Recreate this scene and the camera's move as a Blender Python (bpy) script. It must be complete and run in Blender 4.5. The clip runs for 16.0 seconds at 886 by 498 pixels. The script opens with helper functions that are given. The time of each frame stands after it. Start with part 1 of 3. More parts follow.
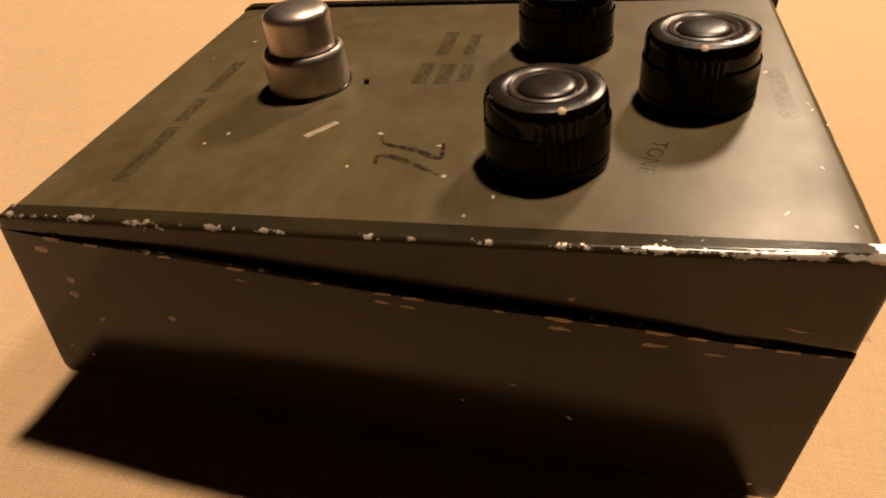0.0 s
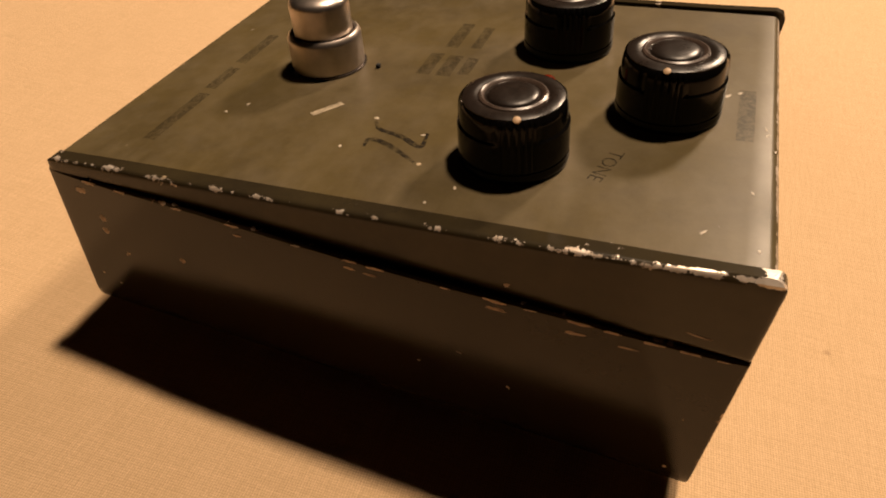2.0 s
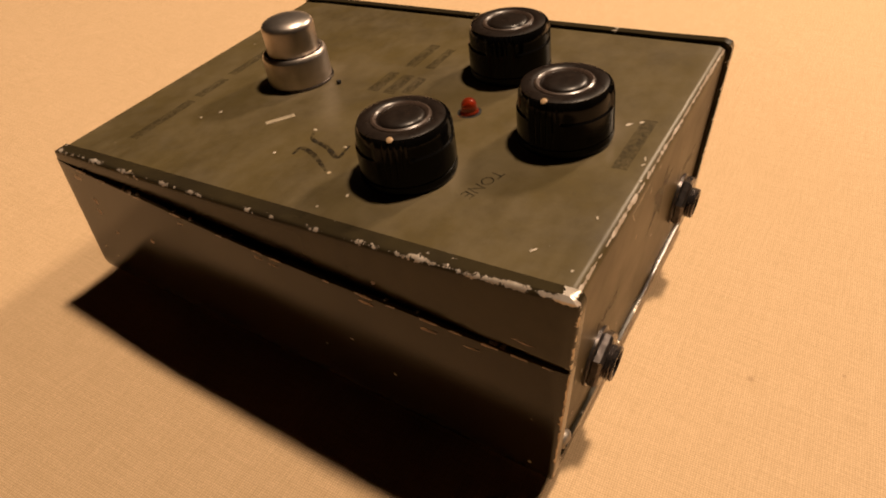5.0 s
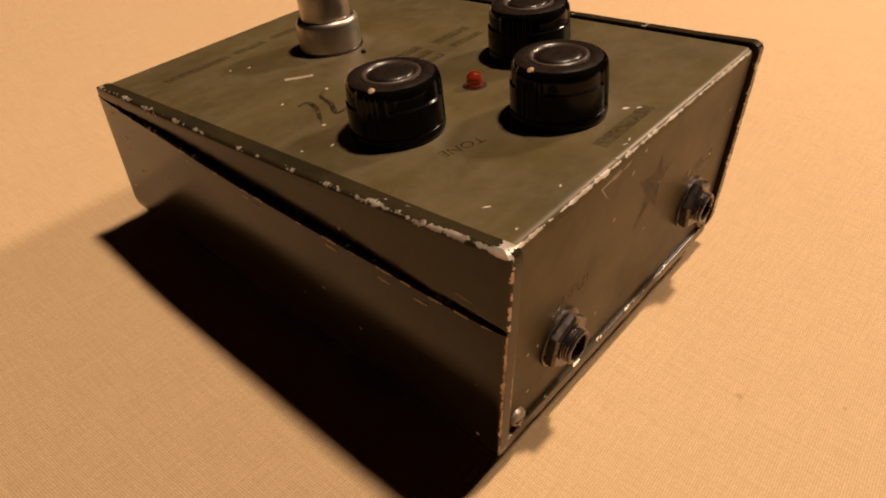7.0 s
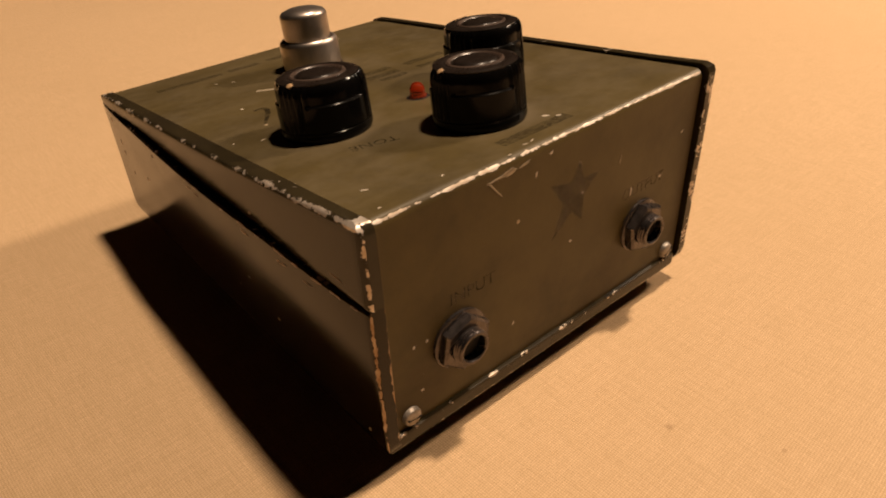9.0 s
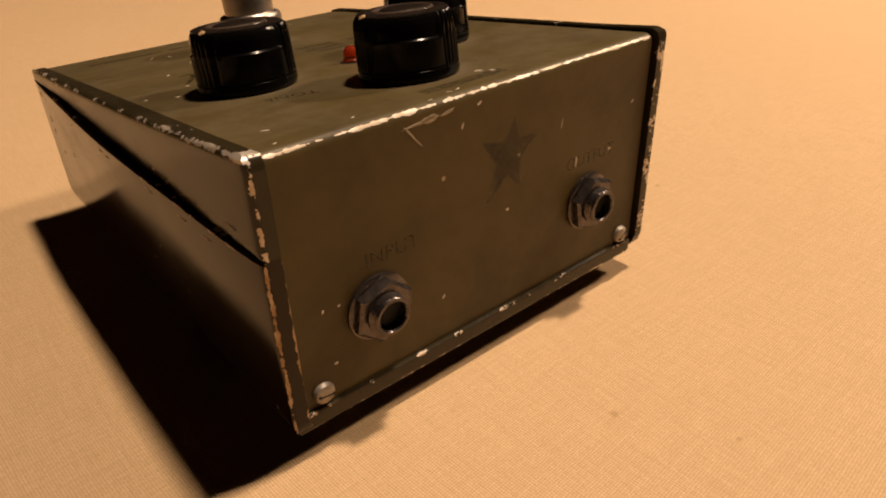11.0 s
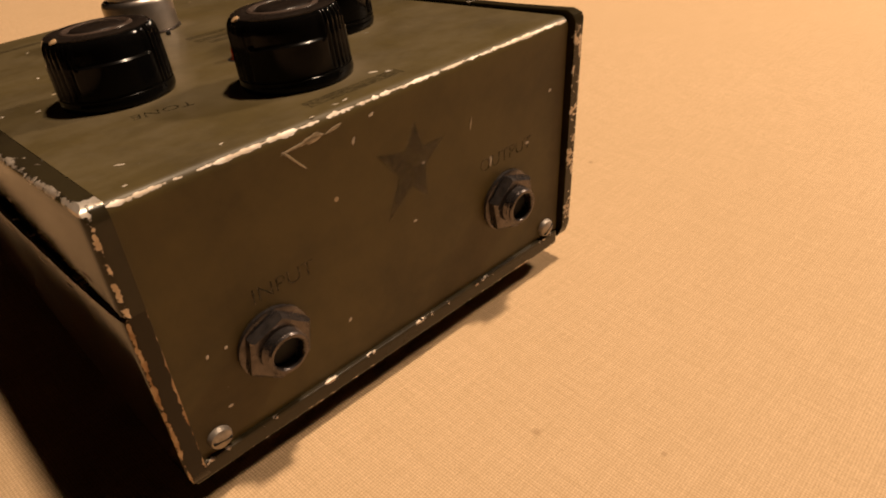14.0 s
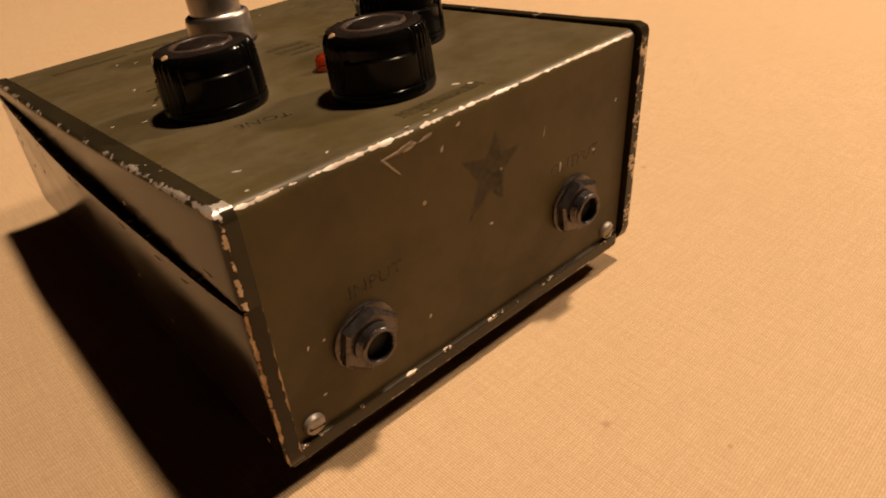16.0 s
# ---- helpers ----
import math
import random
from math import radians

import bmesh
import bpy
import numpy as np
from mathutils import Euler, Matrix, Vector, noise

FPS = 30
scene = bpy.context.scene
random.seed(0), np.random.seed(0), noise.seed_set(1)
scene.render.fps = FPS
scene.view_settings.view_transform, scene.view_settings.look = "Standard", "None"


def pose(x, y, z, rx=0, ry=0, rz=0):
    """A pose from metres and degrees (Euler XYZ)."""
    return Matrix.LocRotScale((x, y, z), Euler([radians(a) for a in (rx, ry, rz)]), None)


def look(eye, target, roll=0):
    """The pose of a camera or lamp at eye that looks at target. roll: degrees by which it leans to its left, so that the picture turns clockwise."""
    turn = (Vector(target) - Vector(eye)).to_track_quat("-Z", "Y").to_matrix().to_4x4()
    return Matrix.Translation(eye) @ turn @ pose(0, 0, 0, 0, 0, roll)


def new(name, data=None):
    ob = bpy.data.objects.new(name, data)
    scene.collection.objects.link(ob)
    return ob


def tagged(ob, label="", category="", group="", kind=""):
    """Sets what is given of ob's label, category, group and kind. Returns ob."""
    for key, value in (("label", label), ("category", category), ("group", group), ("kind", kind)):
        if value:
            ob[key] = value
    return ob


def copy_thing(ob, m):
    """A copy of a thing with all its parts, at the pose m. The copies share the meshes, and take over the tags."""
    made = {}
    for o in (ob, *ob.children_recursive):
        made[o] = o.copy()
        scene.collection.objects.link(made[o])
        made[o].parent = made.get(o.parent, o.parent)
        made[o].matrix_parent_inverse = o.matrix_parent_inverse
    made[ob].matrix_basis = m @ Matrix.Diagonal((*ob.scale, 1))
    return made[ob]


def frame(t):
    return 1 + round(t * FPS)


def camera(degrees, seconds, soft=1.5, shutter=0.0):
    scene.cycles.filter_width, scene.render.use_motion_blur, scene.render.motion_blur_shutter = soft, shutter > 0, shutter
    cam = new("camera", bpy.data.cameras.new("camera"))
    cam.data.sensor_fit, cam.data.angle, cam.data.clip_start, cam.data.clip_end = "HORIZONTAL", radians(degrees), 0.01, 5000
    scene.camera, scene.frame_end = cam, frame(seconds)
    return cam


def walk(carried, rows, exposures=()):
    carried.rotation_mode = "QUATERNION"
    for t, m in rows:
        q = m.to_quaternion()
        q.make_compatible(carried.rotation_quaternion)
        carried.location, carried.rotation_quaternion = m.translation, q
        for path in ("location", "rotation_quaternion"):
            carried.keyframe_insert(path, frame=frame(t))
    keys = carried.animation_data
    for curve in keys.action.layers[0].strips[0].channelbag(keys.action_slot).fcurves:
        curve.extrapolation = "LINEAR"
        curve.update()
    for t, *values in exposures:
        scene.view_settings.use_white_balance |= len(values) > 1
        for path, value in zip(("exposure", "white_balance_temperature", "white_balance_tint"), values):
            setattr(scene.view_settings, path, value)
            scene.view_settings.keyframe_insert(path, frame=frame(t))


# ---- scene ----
cam = camera(64.60, 16.0, soft=1.9)
PATH = [
    (0, (-0.11005, 0.06255, 0.16423), (0.65419, 0.21197, -0.46314), 1.204),
    (0.5, (-0.11296, 0.05975, 0.16664), (0.64637, 0.23168, -0.46094), 1.230),
    (1, (-0.11548, 0.05469, 0.16825), (0.63236, 0.23070, -0.47187), 3.053),
    (1.5, (-0.11751, 0.04943, 0.17294), (0.60982, 0.24184, -0.48583), 4.117),
    (2, (-0.11706, 0.03603, 0.18332), (0.58678, 0.26109, -0.49044), 3.136),
    (2.5, (-0.11691, 0.02455, 0.19104), (0.56817, 0.27743, -0.49212), 2.014),
    (3, (-0.11267, 0.01695, 0.19858), (0.56069, 0.29126, -0.48796), 0.982),
    (3.5, (-0.10517, 0.00685, 0.20184), (0.55704, 0.29843, -0.48842), 0.247),
    (6, (-0.10553, -0.05016, 0.20047), (0.49408, 0.39712, -0.46317), -2.168),
    (6.5, (-0.10129, -0.05764, 0.19475), (0.48334, 0.41529, -0.46445), -1.787),
    (7, (-0.09686, -0.06421, 0.18755), (0.47730, 0.43610, -0.46054), -0.807),
    (7.5, (-0.08874, -0.08884, 0.18302), (0.47376, 0.46630, -0.42968), -1.854),
    (8, (-0.08476, -0.10060, 0.18193), (0.45010, 0.49409, -0.41829), -2.215),
    (8.5, (-0.07670, -0.10387, 0.17495), (0.46173, 0.52205, -0.38925), -2.425),
    (9, (-0.06832, -0.11434, 0.17061), (0.44920, 0.52818, -0.39449), -3.030),
    (9.5, (-0.06175, -0.11539, 0.15835), (0.47738, 0.51578, -0.39930), -2.507),
    (12, (-0.04883, -0.14132, 0.14102), (0.47067, 0.57219, -0.32911), -0.494),
    (12.5, (-0.04540, -0.14859, 0.14219), (0.42268, 0.60082, -0.32609), -1.940),
    (13, (-0.03357, -0.13463, 0.14419), (0.49257, 0.53856, -0.37542), -0.683),
    (13.5, (-0.02400, -0.12584, 0.14617), (0.54601, 0.49640, -0.39039), -1.409),
    (14, (-0.02426, -0.11843, 0.14957), (0.52440, 0.48096, -0.43326), -3.034),
    (14.5, (-0.02594, -0.11446, 0.14974), (0.50188, 0.47065, -0.46593), -4.238),
    (15, (-0.02982, -0.11212, 0.14869), (0.48825, 0.46780, -0.48003), -4.457),
    (15.5, (-0.03685, -0.11417, 0.15206), (0.48357, 0.49137, -0.44999), -4.318),
    (16, (-0.04090, -0.11597, 0.15645), (0.48351, 0.50978, -0.42099), -4.262),
]
walk(cam, [(t, look(eye, target, roll)) for t, eye, target, roll in PATH], exposures=[(0.0, 0.14), (3.5, 0.14), (7.0, 0.03), (12.5, -0.04), (16.0, -0.04)])

# ---- light of the room: one shaded warm lamp high overhead, one dimmer shaded lamp to the side ----
def lamp(name, place, aim, watts, colour, radius, spread):
    data = bpy.data.lights.new(name, "SPOT")
    data.energy, data.color, data.shadow_soft_size = watts, colour, radius
    data.spot_size, data.spot_blend = radians(spread), 0.5
    ob = new(name, data)
    ob.matrix_world = look(place, aim)
    return ob


lamp("ceiling_lamp_light", (0.765, -0.11, 2.6), (0.1, 0.1, 0.0), 304, (1.0, 0.735, 0.51), 0.11, 80)
lamp("side_lamp_light", (1.23, -0.26, 1.0), (0.1, 0.1, 0.0), 66, (1.0, 0.735, 0.51), 0.08, 110)

world = bpy.data.worlds.new("room_air")
scene.world = world
world.use_nodes = True
world.node_tree.nodes["Background"].inputs[0].default_value = (1.0, 0.75, 0.5, 1)
world.node_tree.nodes["Background"].inputs[1].default_value = 0.02


# ---- the pedal's shape, in metres: x across the jack panel, y from the jack panel to the back, z up ----
SIZE = 1.116  # the whole pedal is drawn in units of 1.116 mm
FOOT, DEPTH, WIDE = 0.0079, 0.1742, 0.1266
SLOPE = -0.1107


def top_z(y):
    return 0.0774 + SLOPE * y


# ---- materials ----
class Nodes:
    """A small writer of node materials."""

    def __init__(self, name, rough=0.5, metal=0.0, spec=0.5):
        self.mat = bpy.data.materials.new(name)
        self.mat.use_nodes = True
        self.tree = self.mat.node_tree
        self.bsdf = self.tree.nodes["Principled BSDF"]
        self.bsdf.inputs["Roughness"].default_value = rough
        self.bsdf.inputs["Metallic"].default_value = metal
        self.bsdf.inputs["Specular IOR Level"].default_value = spec
        self.coord = self.add("ShaderNodeTexCoord").outputs["Object"]

    def add(self, kind, **sets):
        node = self.tree.nodes.new(kind)
        for key, value in sets.items():
            setattr(node, key, value)
        return node

    def link(self, a, b):
        self.tree.links.new(a, b)
        return b

    def put(self, socket, value):
        if isinstance(value, (int, float)):
            socket.default_value = value
        elif isinstance(value, (tuple, list)):
            socket.default_value = (*value, 1) if len(value) == 3 and len(socket.default_value) == 4 else value
        else:
            self.link(value, socket)

    def math(self, op, a, b=0.0, c=0.0):
        n = self.add("ShaderNodeMath", operation=op)
        for s, v in zip(n.inputs, (a, b, c)):
            self.put(s, v)
        return n.outputs[0]

    def stretch(self, scale):
        n = self.add("ShaderNodeMapping")
        self.link(self.coord, n.inputs[0])
        n.inputs["Scale"].default_value = scale
        return n.outputs[0]

    def noise(self, scale, detail=4.0, rough=0.55, vector=None):
        n = self.add("ShaderNodeTexNoise")
        self.link(vector or self.coord, n.inputs["Vector"])
        n.inputs["Scale"].default_value, n.inputs["Detail"].default_value, n.inputs["Roughness"].default_value = scale, detail, rough
        return n.outputs["Fac"]

    def ramp(self, value, low, high, out0=0.0, out1=1.0):
        n = self.add("ShaderNodeMapRange")
        for i, v in enumerate((value, low, high, out0, out1)):
            self.put(n.inputs[i], v)
        return n.outputs[0]

    def mix(self, fac, a, b, how="MIX"):
        n = self.add("ShaderNodeMix", data_type="RGBA", blend_type=how)
        self.put(n.inputs[0], fac)
        self.put(n.inputs[6], a)
        self.put(n.inputs[7], b)
        return n.outputs[2]

    def set(self, name, value):
        self.put(self.bsdf.inputs[name], value)
        return self

    def bump(self, height, distance, strength=1.0):
        n = self.add("ShaderNodeBump")
        self.link(height, n.inputs["Height"])
        n.inputs["Distance"].default_value, n.inputs["Strength"].default_value = distance, strength
        self.link(n.outputs[0], self.bsdf.inputs["Normal"])


def painted_metal(name, base, grime, rough, wear, primer, bare, dust=0.0, gloss=0.5, relief=0.55):
    """Old enamel on sheet steel: mottled colour, orange peel, fine scratches, chips that follow the 'edge' attribute."""
    m = Nodes(name, spec=gloss)
    blotch = m.noise(28, 5, 0.6)
    fine = m.noise(240, 5, 0.65)
    colour = m.mix(m.ramp(blotch, 0.40, 0.64), base, grime)
    colour = m.mix(m.ramp(fine, 0.25, 0.8, 0.0, 0.35), colour, tuple(c * 1.5 for c in base))
    if dust:
        # dust lies on what faces up
        facing = m.add("ShaderNodeSeparateXYZ")
        m.link(m.add("ShaderNodeNewGeometry").outputs["Normal"], facing.inputs[0])
        lies = m.ramp(facing.outputs[2], 0.6, 0.9)
        film = m.ramp(m.noise(1.0, 6, 0.7, m.stretch((48, 60, 60))), 0.40, 0.74, 0.08, dust)
        colour = m.mix(m.math("MULTIPLY", film, lies), colour, (0.20, 0.165, 0.110))
        # dust that gathered round the knobs and the switch
        for x, y, r in ((0.0300, 0.0594, 0.0128), (0.0593, 0.0281, 0.0128), (0.0910, 0.0597, 0.0128), (0.0646, 0.1250, 0.0112)):
            far = m.add("ShaderNodeVectorMath", operation="DISTANCE")
            m.link(m.coord, far.inputs[0])
            far.inputs[1].default_value = (x, y, top_z(y))
            halo = m.math("MULTIPLY", m.ramp(far.outputs["Value"], r + 0.0055, r, 0.0, 0.55), m.ramp(m.noise(130, 4), 0.3, 0.65, 0.25, 1.0))
            colour = m.mix(halo, colour, (0.17, 0.135, 0.085))
    streak = m.noise(1.0, 3, 0.6, m.stretch((900, 70, 300)))
    edge = m.add("ShaderNodeAttribute", attribute_name="edge").outputs["Fac"]
    ragged = m.math("SUBTRACT", m.math("ADD", m.math("MULTIPLY", m.noise(440, 5, 0.65), 1.2), m.math("MULTIPLY", m.noise(95, 4, 0.65), 1.3)), 0.60)
    level = m.math("ADD", ragged, m.math("MULTIPLY", edge, wear))
    chip = m.ramp(level, 1.13, 1.15)
    under = m.ramp(level, 1.10, 1.115)
    speck_tex = m.add("ShaderNodeTexVoronoi", feature="F1")
    m.link(m.coord, speck_tex.inputs["Vector"])
    speck_tex.inputs["Scale"].default_value = 190
    keep = m.add("ShaderNodeSeparateColor")
    m.link(speck_tex.outputs["Color"], keep.inputs[0])
    speck = m.math("MULTIPLY", m.ramp(speck_tex.outputs["Distance"], 0.13, 0.09), m.ramp(keep.outputs[0], 0.965, 0.97))
    metal_tone = m.mix(m.ramp(m.noise(180, 3), 0.42, 0.6), primer, bare)
    colour = m.mix(under, colour, tuple(0.35 * c for c in primer))
    colour = m.mix(chip, colour, metal_tone)
    colour = m.mix(speck, colour, (0.42, 0.33, 0.22))
    m.set("Base Color", colour)
    worn = m.math("MAXIMUM", chip, speck)
    m.set("Roughness", m.math("ADD", m.ramp(m.math("ADD", m.math("MULTIPLY", blotch, 0.95), m.math("MULTIPLY", streak, 0.12)), 0.3, 0.8, rough - 0.07, rough + 0.1), m.math("MULTIPLY", worn, 0.12)))
    m.set("Metallic", m.math("MULTIPLY", chip, 0.5))
    height = m.math("SUBTRACT", m.math("ADD", m.math("MULTIPLY", m.noise(750, 2, 0.5), 0.22), m.math("MULTIPLY", m.noise(95, 2, 0.5), 0.45)), m.math("MULTIPLY", chip, 0.5))
    m.bump(height, 0.00022, relief)
    return m.mat


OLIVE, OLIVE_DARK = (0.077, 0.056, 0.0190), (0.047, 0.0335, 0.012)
BARE, PRIMER = (0.74, 0.66, 0.58), (0.52, 0.43, 0.34)
paint_top = painted_metal("olive_enamel_top", OLIVE, OLIVE_DARK, 0.40, 0.42, PRIMER, BARE, 0.38, gloss=0.28, relief=0.4)
# plates round the cover: same olive, with shade worked into a darker base colour
shaded_rim_paint = painted_metal("olive_enamel_shaded_rim", (0.032, 0.0245, 0.012), (0.020, 0.0155, 0.009), 0.2, 0.64, PRIMER, BARE, gloss=0.3, relief=0.35)
# the wall's enamel is the olive darkened: its shade is in the base colour
shaded_side_paint = painted_metal("olive_enamel_shaded_side", (0.019, 0.0125, 0.0055), (0.012, 0.008, 0.004), 0.13, 0.56, (0.28, 0.17, 0.09), (0.50, 0.38, 0.27), gloss=0.25, relief=0.22)


def plain(name, colour, rough, metal=0.0, spec=0.5, scale=300, vary=0.25, relief=0.00003):
    m = Nodes(name, rough, metal, spec)
    n = m.noise(scale, 5, 0.6)
    m.set("Base Color", m.mix(m.ramp(n, 0.3, 0.75), colour, tuple(c * (1 - vary) for c in colour)))
    m.set("Roughness", m.ramp(m.noise(scale * 0.3, 4), 0.3, 0.75, max(0.03, rough - 0.06), rough + 0.1))
    m.bump(n, relief)
    return m.mat


bakelite = plain("black_bakelite", (0.004, 0.0036, 0.0033), 0.14, spec=0.14, scale=260, vary=0.4, relief=0.00004)
bakelite_top = plain("worn_bakelite_top", (0.020, 0.014, 0.011), 0.30, spec=0.32, scale=500, vary=0.5, relief=0.00005)
# paler than the cap: the highlights on the raised bead are in this colour
ring_highlight = plain("highlight_bakelite_ring", (0.085, 0.058, 0.045), 0.3, spec=0.6, scale=500, vary=0.5, relief=0.00004)
dot_paint = plain("cream_dot_paint", (0.52, 0.34, 0.18), 0.5)
chrome = plain("brushed_nickel", (0.60, 0.53, 0.48), 0.37, 1.0, scale=150, vary=0.35, relief=0.00005)
dull_steel = plain("oxidised_steel", (0.15, 0.13, 0.125), 0.26, 0.85, scale=420, vary=0.6, relief=0.00012)
screw_steel = plain("pale_screw_steel", (0.42, 0.37, 0.32), 0.48, 0.6, scale=600, vary=0.5, relief=0.0001)
rubber = plain("black_rubber", (0.012, 0.011, 0.010), 0.7)
# near-black that puts shade into recesses as colour; the small tab has it too
void = plain("recess_shade_and_tab_black", (0.003, 0.003, 0.003), 0.7)


def worn_ink(name, colour, low, high, most, spray=""):
    """Ink rubbed thin, with the paint showing through in patches."""
    m = Nodes(name, 0.36)
    m.set("Base Color", colour)
    cover_up = m.math("MULTIPLY", m.ramp(m.noise(680, 5, 0.75), low, high), m.ramp(m.noise(170, 3), 0.30, 0.56, 0.3 * most, most))
    if spray:
        cover_up = m.math("MULTIPLY", cover_up, m.ramp(m.add("ShaderNodeAttribute", attribute_name="spray").outputs["Fac"], 0.0, 0.5))
    m.set("Alpha", cover_up)
    return m.mat


ink = worn_ink("faded_black_ink", (0.016, 0.012, 0.008), 0.32, 0.60, 0.50)
ink_pale = worn_ink("worn_off_ink", (0.020, 0.016, 0.011), 0.34, 0.70, 0.30)
ink_star = worn_ink("sprayed_star_paint", (0.018, 0.014, 0.010), 0.28, 0.62, 0.44, "spray")
ink_mark = worn_ink("brushed_ink", (0.014, 0.011, 0.008), 0.34, 0.56, 0.85)
chip_pale = worn_ink("bare_paint_chip", (0.60, 0.52, 0.42), 0.20, 0.38, 1.0)
chip_rust = worn_ink("rusty_paint_chip", (0.40, 0.28, 0.18), 0.24, 0.42, 1.0)
tape_pale = worn_ink("pale_scrape", (0.42, 0.35, 0.25), 0.22, 0.44, 0.95)

red = Nodes("red_led_epoxy", 0.08)
red.set("Base Color", (1.0, 0.11, 0.03)).set("Transmission Weight", 0.85).set("Coat Weight", 0.5)
red.bsdf.inputs["Subsurface Radius"].default_value = (0.002, 0.0006, 0.0004)
red.bump(red.noise(300), 0.00002)


def cloth_material():
    m = Nodes("woven_beige_cotton", 0.85, spec=0.25)
    xyz = m.add("ShaderNodeSeparateXYZ")
    m.link(m.coord, xyz.inputs[0])
    wob = m.math("ADD", m.math("MULTIPLY", m.noise(22, 2), 5.0), m.math("MULTIPLY", m.noise(300, 2), 1.6))
    # the weave lies a few degrees askew to the box
    u = m.math("ADD", m.math("MULTIPLY", xyz.outputs[0], 7900), m.math("MULTIPLY", xyz.outputs[1], 620))
    v = m.math("SUBTRACT", m.math("MULTIPLY", xyz.outputs[1], 7900), m.math("MULTIPLY", xyz.outputs[0], 620))
    warp = m.math("SINE", m.math("ADD", u, wob))
    weft = m.math("SINE", m.math("ADD", v, wob))
    # threads cross and leave a small dark pit between each four of them
    weave = m.math("MULTIPLY", m.math("ADD", warp, m.math("MULTIPLY", weft, 1.3)), 0.43)
    slub_x = m.noise(1.0, 3, 0.6, m.stretch((60, 900, 1)))
    slub_y = m.noise(1.0, 3, 0.6, m.stretch((900, 60, 1)))
    slub = m.math("ADD", slub_x, slub_y)
    colour = m.mix(m.ramp(m.math("ADD", m.math("MULTIPLY", weave, 0.62), m.math("MULTIPLY", m.math("SUBTRACT", m.noise(1300, 3, 0.65), 0.5), 2.6)), -1.2, 0.9), (0.44, 0.290, 0.162), (0.76, 0.537, 0.321))
    colour = m.mix(m.ramp(slub, 0.8, 1.25, 0.0, 0.35), colour, (0.42, 0.28, 0.14))
    colour = m.mix(m.ramp(m.noise(7, 4), 0.35, 0.75, 0.0, 0.22), colour, (0.50, 0.345, 0.18))
    fleck = m.add("ShaderNodeTexVoronoi", feature="F1")
    m.link(m.coord, fleck.inputs["Vector"])
    fleck.inputs["Scale"].default_value = 42
    pick = m.add("ShaderNodeSeparateColor")
    m.link(fleck.outputs["Color"], pick.inputs[0])
    spot = m.math("MULTIPLY", m.ramp(fleck.outputs["Distance"], 0.05, 0.02), m.ramp(pick.outputs[0], 0.90, 0.92, 0.0, 0.5))
    colour = m.mix(spot, colour, (0.22, 0.13, 0.06))
    for x, y, r in ((0.075, -0.043, 0.0011), (0.092, -0.071, 0.0007), (0.205, 0.034, 0.0009), (0.026, -0.062, 0.0006)):
        far = m.add("ShaderNodeVectorMath", operation="DISTANCE")
        m.link(m.coord, far.inputs[0])
        far.inputs[1].default_value = (x, y, 0)
        colour = m.mix(m.ramp(far.outputs["Value"], r * 1.6, r * 0.5, 0.0, 0.38), colour, (0.24, 0.14, 0.065))
    m.set("Base Color", colour).set("Sheen Weight", 0.1)
    m.bump(m.math("ADD", m.math("MULTIPLY", weave, 0.4), m.math("MULTIPLY", slub, 1.0)), 0.00022, 0.6)
    return m.mat


def wood_material(name, light, dark):
    m = Nodes(name, 0.5)
    grain = m.noise(1.0, 5, 0.6, m.stretch((3, 60, 60)))
    fine = m.noise(1.0, 3, 0.6, m.stretch((20, 700, 700)))
    c = m.mix(m.ramp(grain, 0.35, 0.7), light, dark)
    m.set("Base Color", m.mix(m.ramp(fine, 0.4, 0.8, 0, 0.4), c, dark))
    m.bump(fine, 0.0002)
    return m.mat


cloth = cloth_material()
pine = wood_material("pale_pine", (0.38, 0.27, 0.105), (0.28, 0.185, 0.065))
dark_wood = wood_material("dark_table_wood", (0.10, 0.05, 0.025), (0.05, 0.025, 0.012))
plaster = plain("room_plaster", (0.06, 0.045, 0.03), 0.9, scale=6, vary=0.2, relief=0.001)
boards = wood_material("floor_wood", (0.16, 0.09, 0.045), (0.09, 0.05, 0.025))


# ---- mesh helpers ----
def part(name, bm, material, parent=None, label="", smooth=35):
    """One bmesh as one mesh object, under a thing or a part."""
    me = bpy.data.meshes.new(name)
    bmesh.ops.recalc_face_normals(bm, faces=bm.faces)
    bm.to_mesh(me)
    bm.free()
    me.materials.append(material)
    if smooth:
        me.shade_smooth()
        me.set_sharp_from_angle(angle=radians(smooth))
    ob = new(name, me)
    if parent is not None:
        ob.parent = parent
    if label:
        ob["label"] = label
    return ob


def thing(name, place=(0, 0, 0), **tags):
    ob = new(name)
    ob.empty_display_size = 0.01
    ob.matrix_world = pose(*place)
    return tagged(ob, **tags)


def block(x0, x1, y0, y1, z0, z1, bevel=0.0, segments=2):
    bm = bmesh.new()
    bmesh.ops.create_cube(bm, size=1)
    for v in bm.verts:
        v.co = Vector(((x0 + x1) / 2 + v.co.x * (x1 - x0), (y0 + y1) / 2 + v.co.y * (y1 - y0), (z0 + z1) / 2 + v.co.z * (z1 - z0)))
    if bevel:
        bmesh.ops.bevel(bm, geom=bm.edges[:], offset=bevel, segments=segments, affect="EDGES", profile=0.6)
    return bm


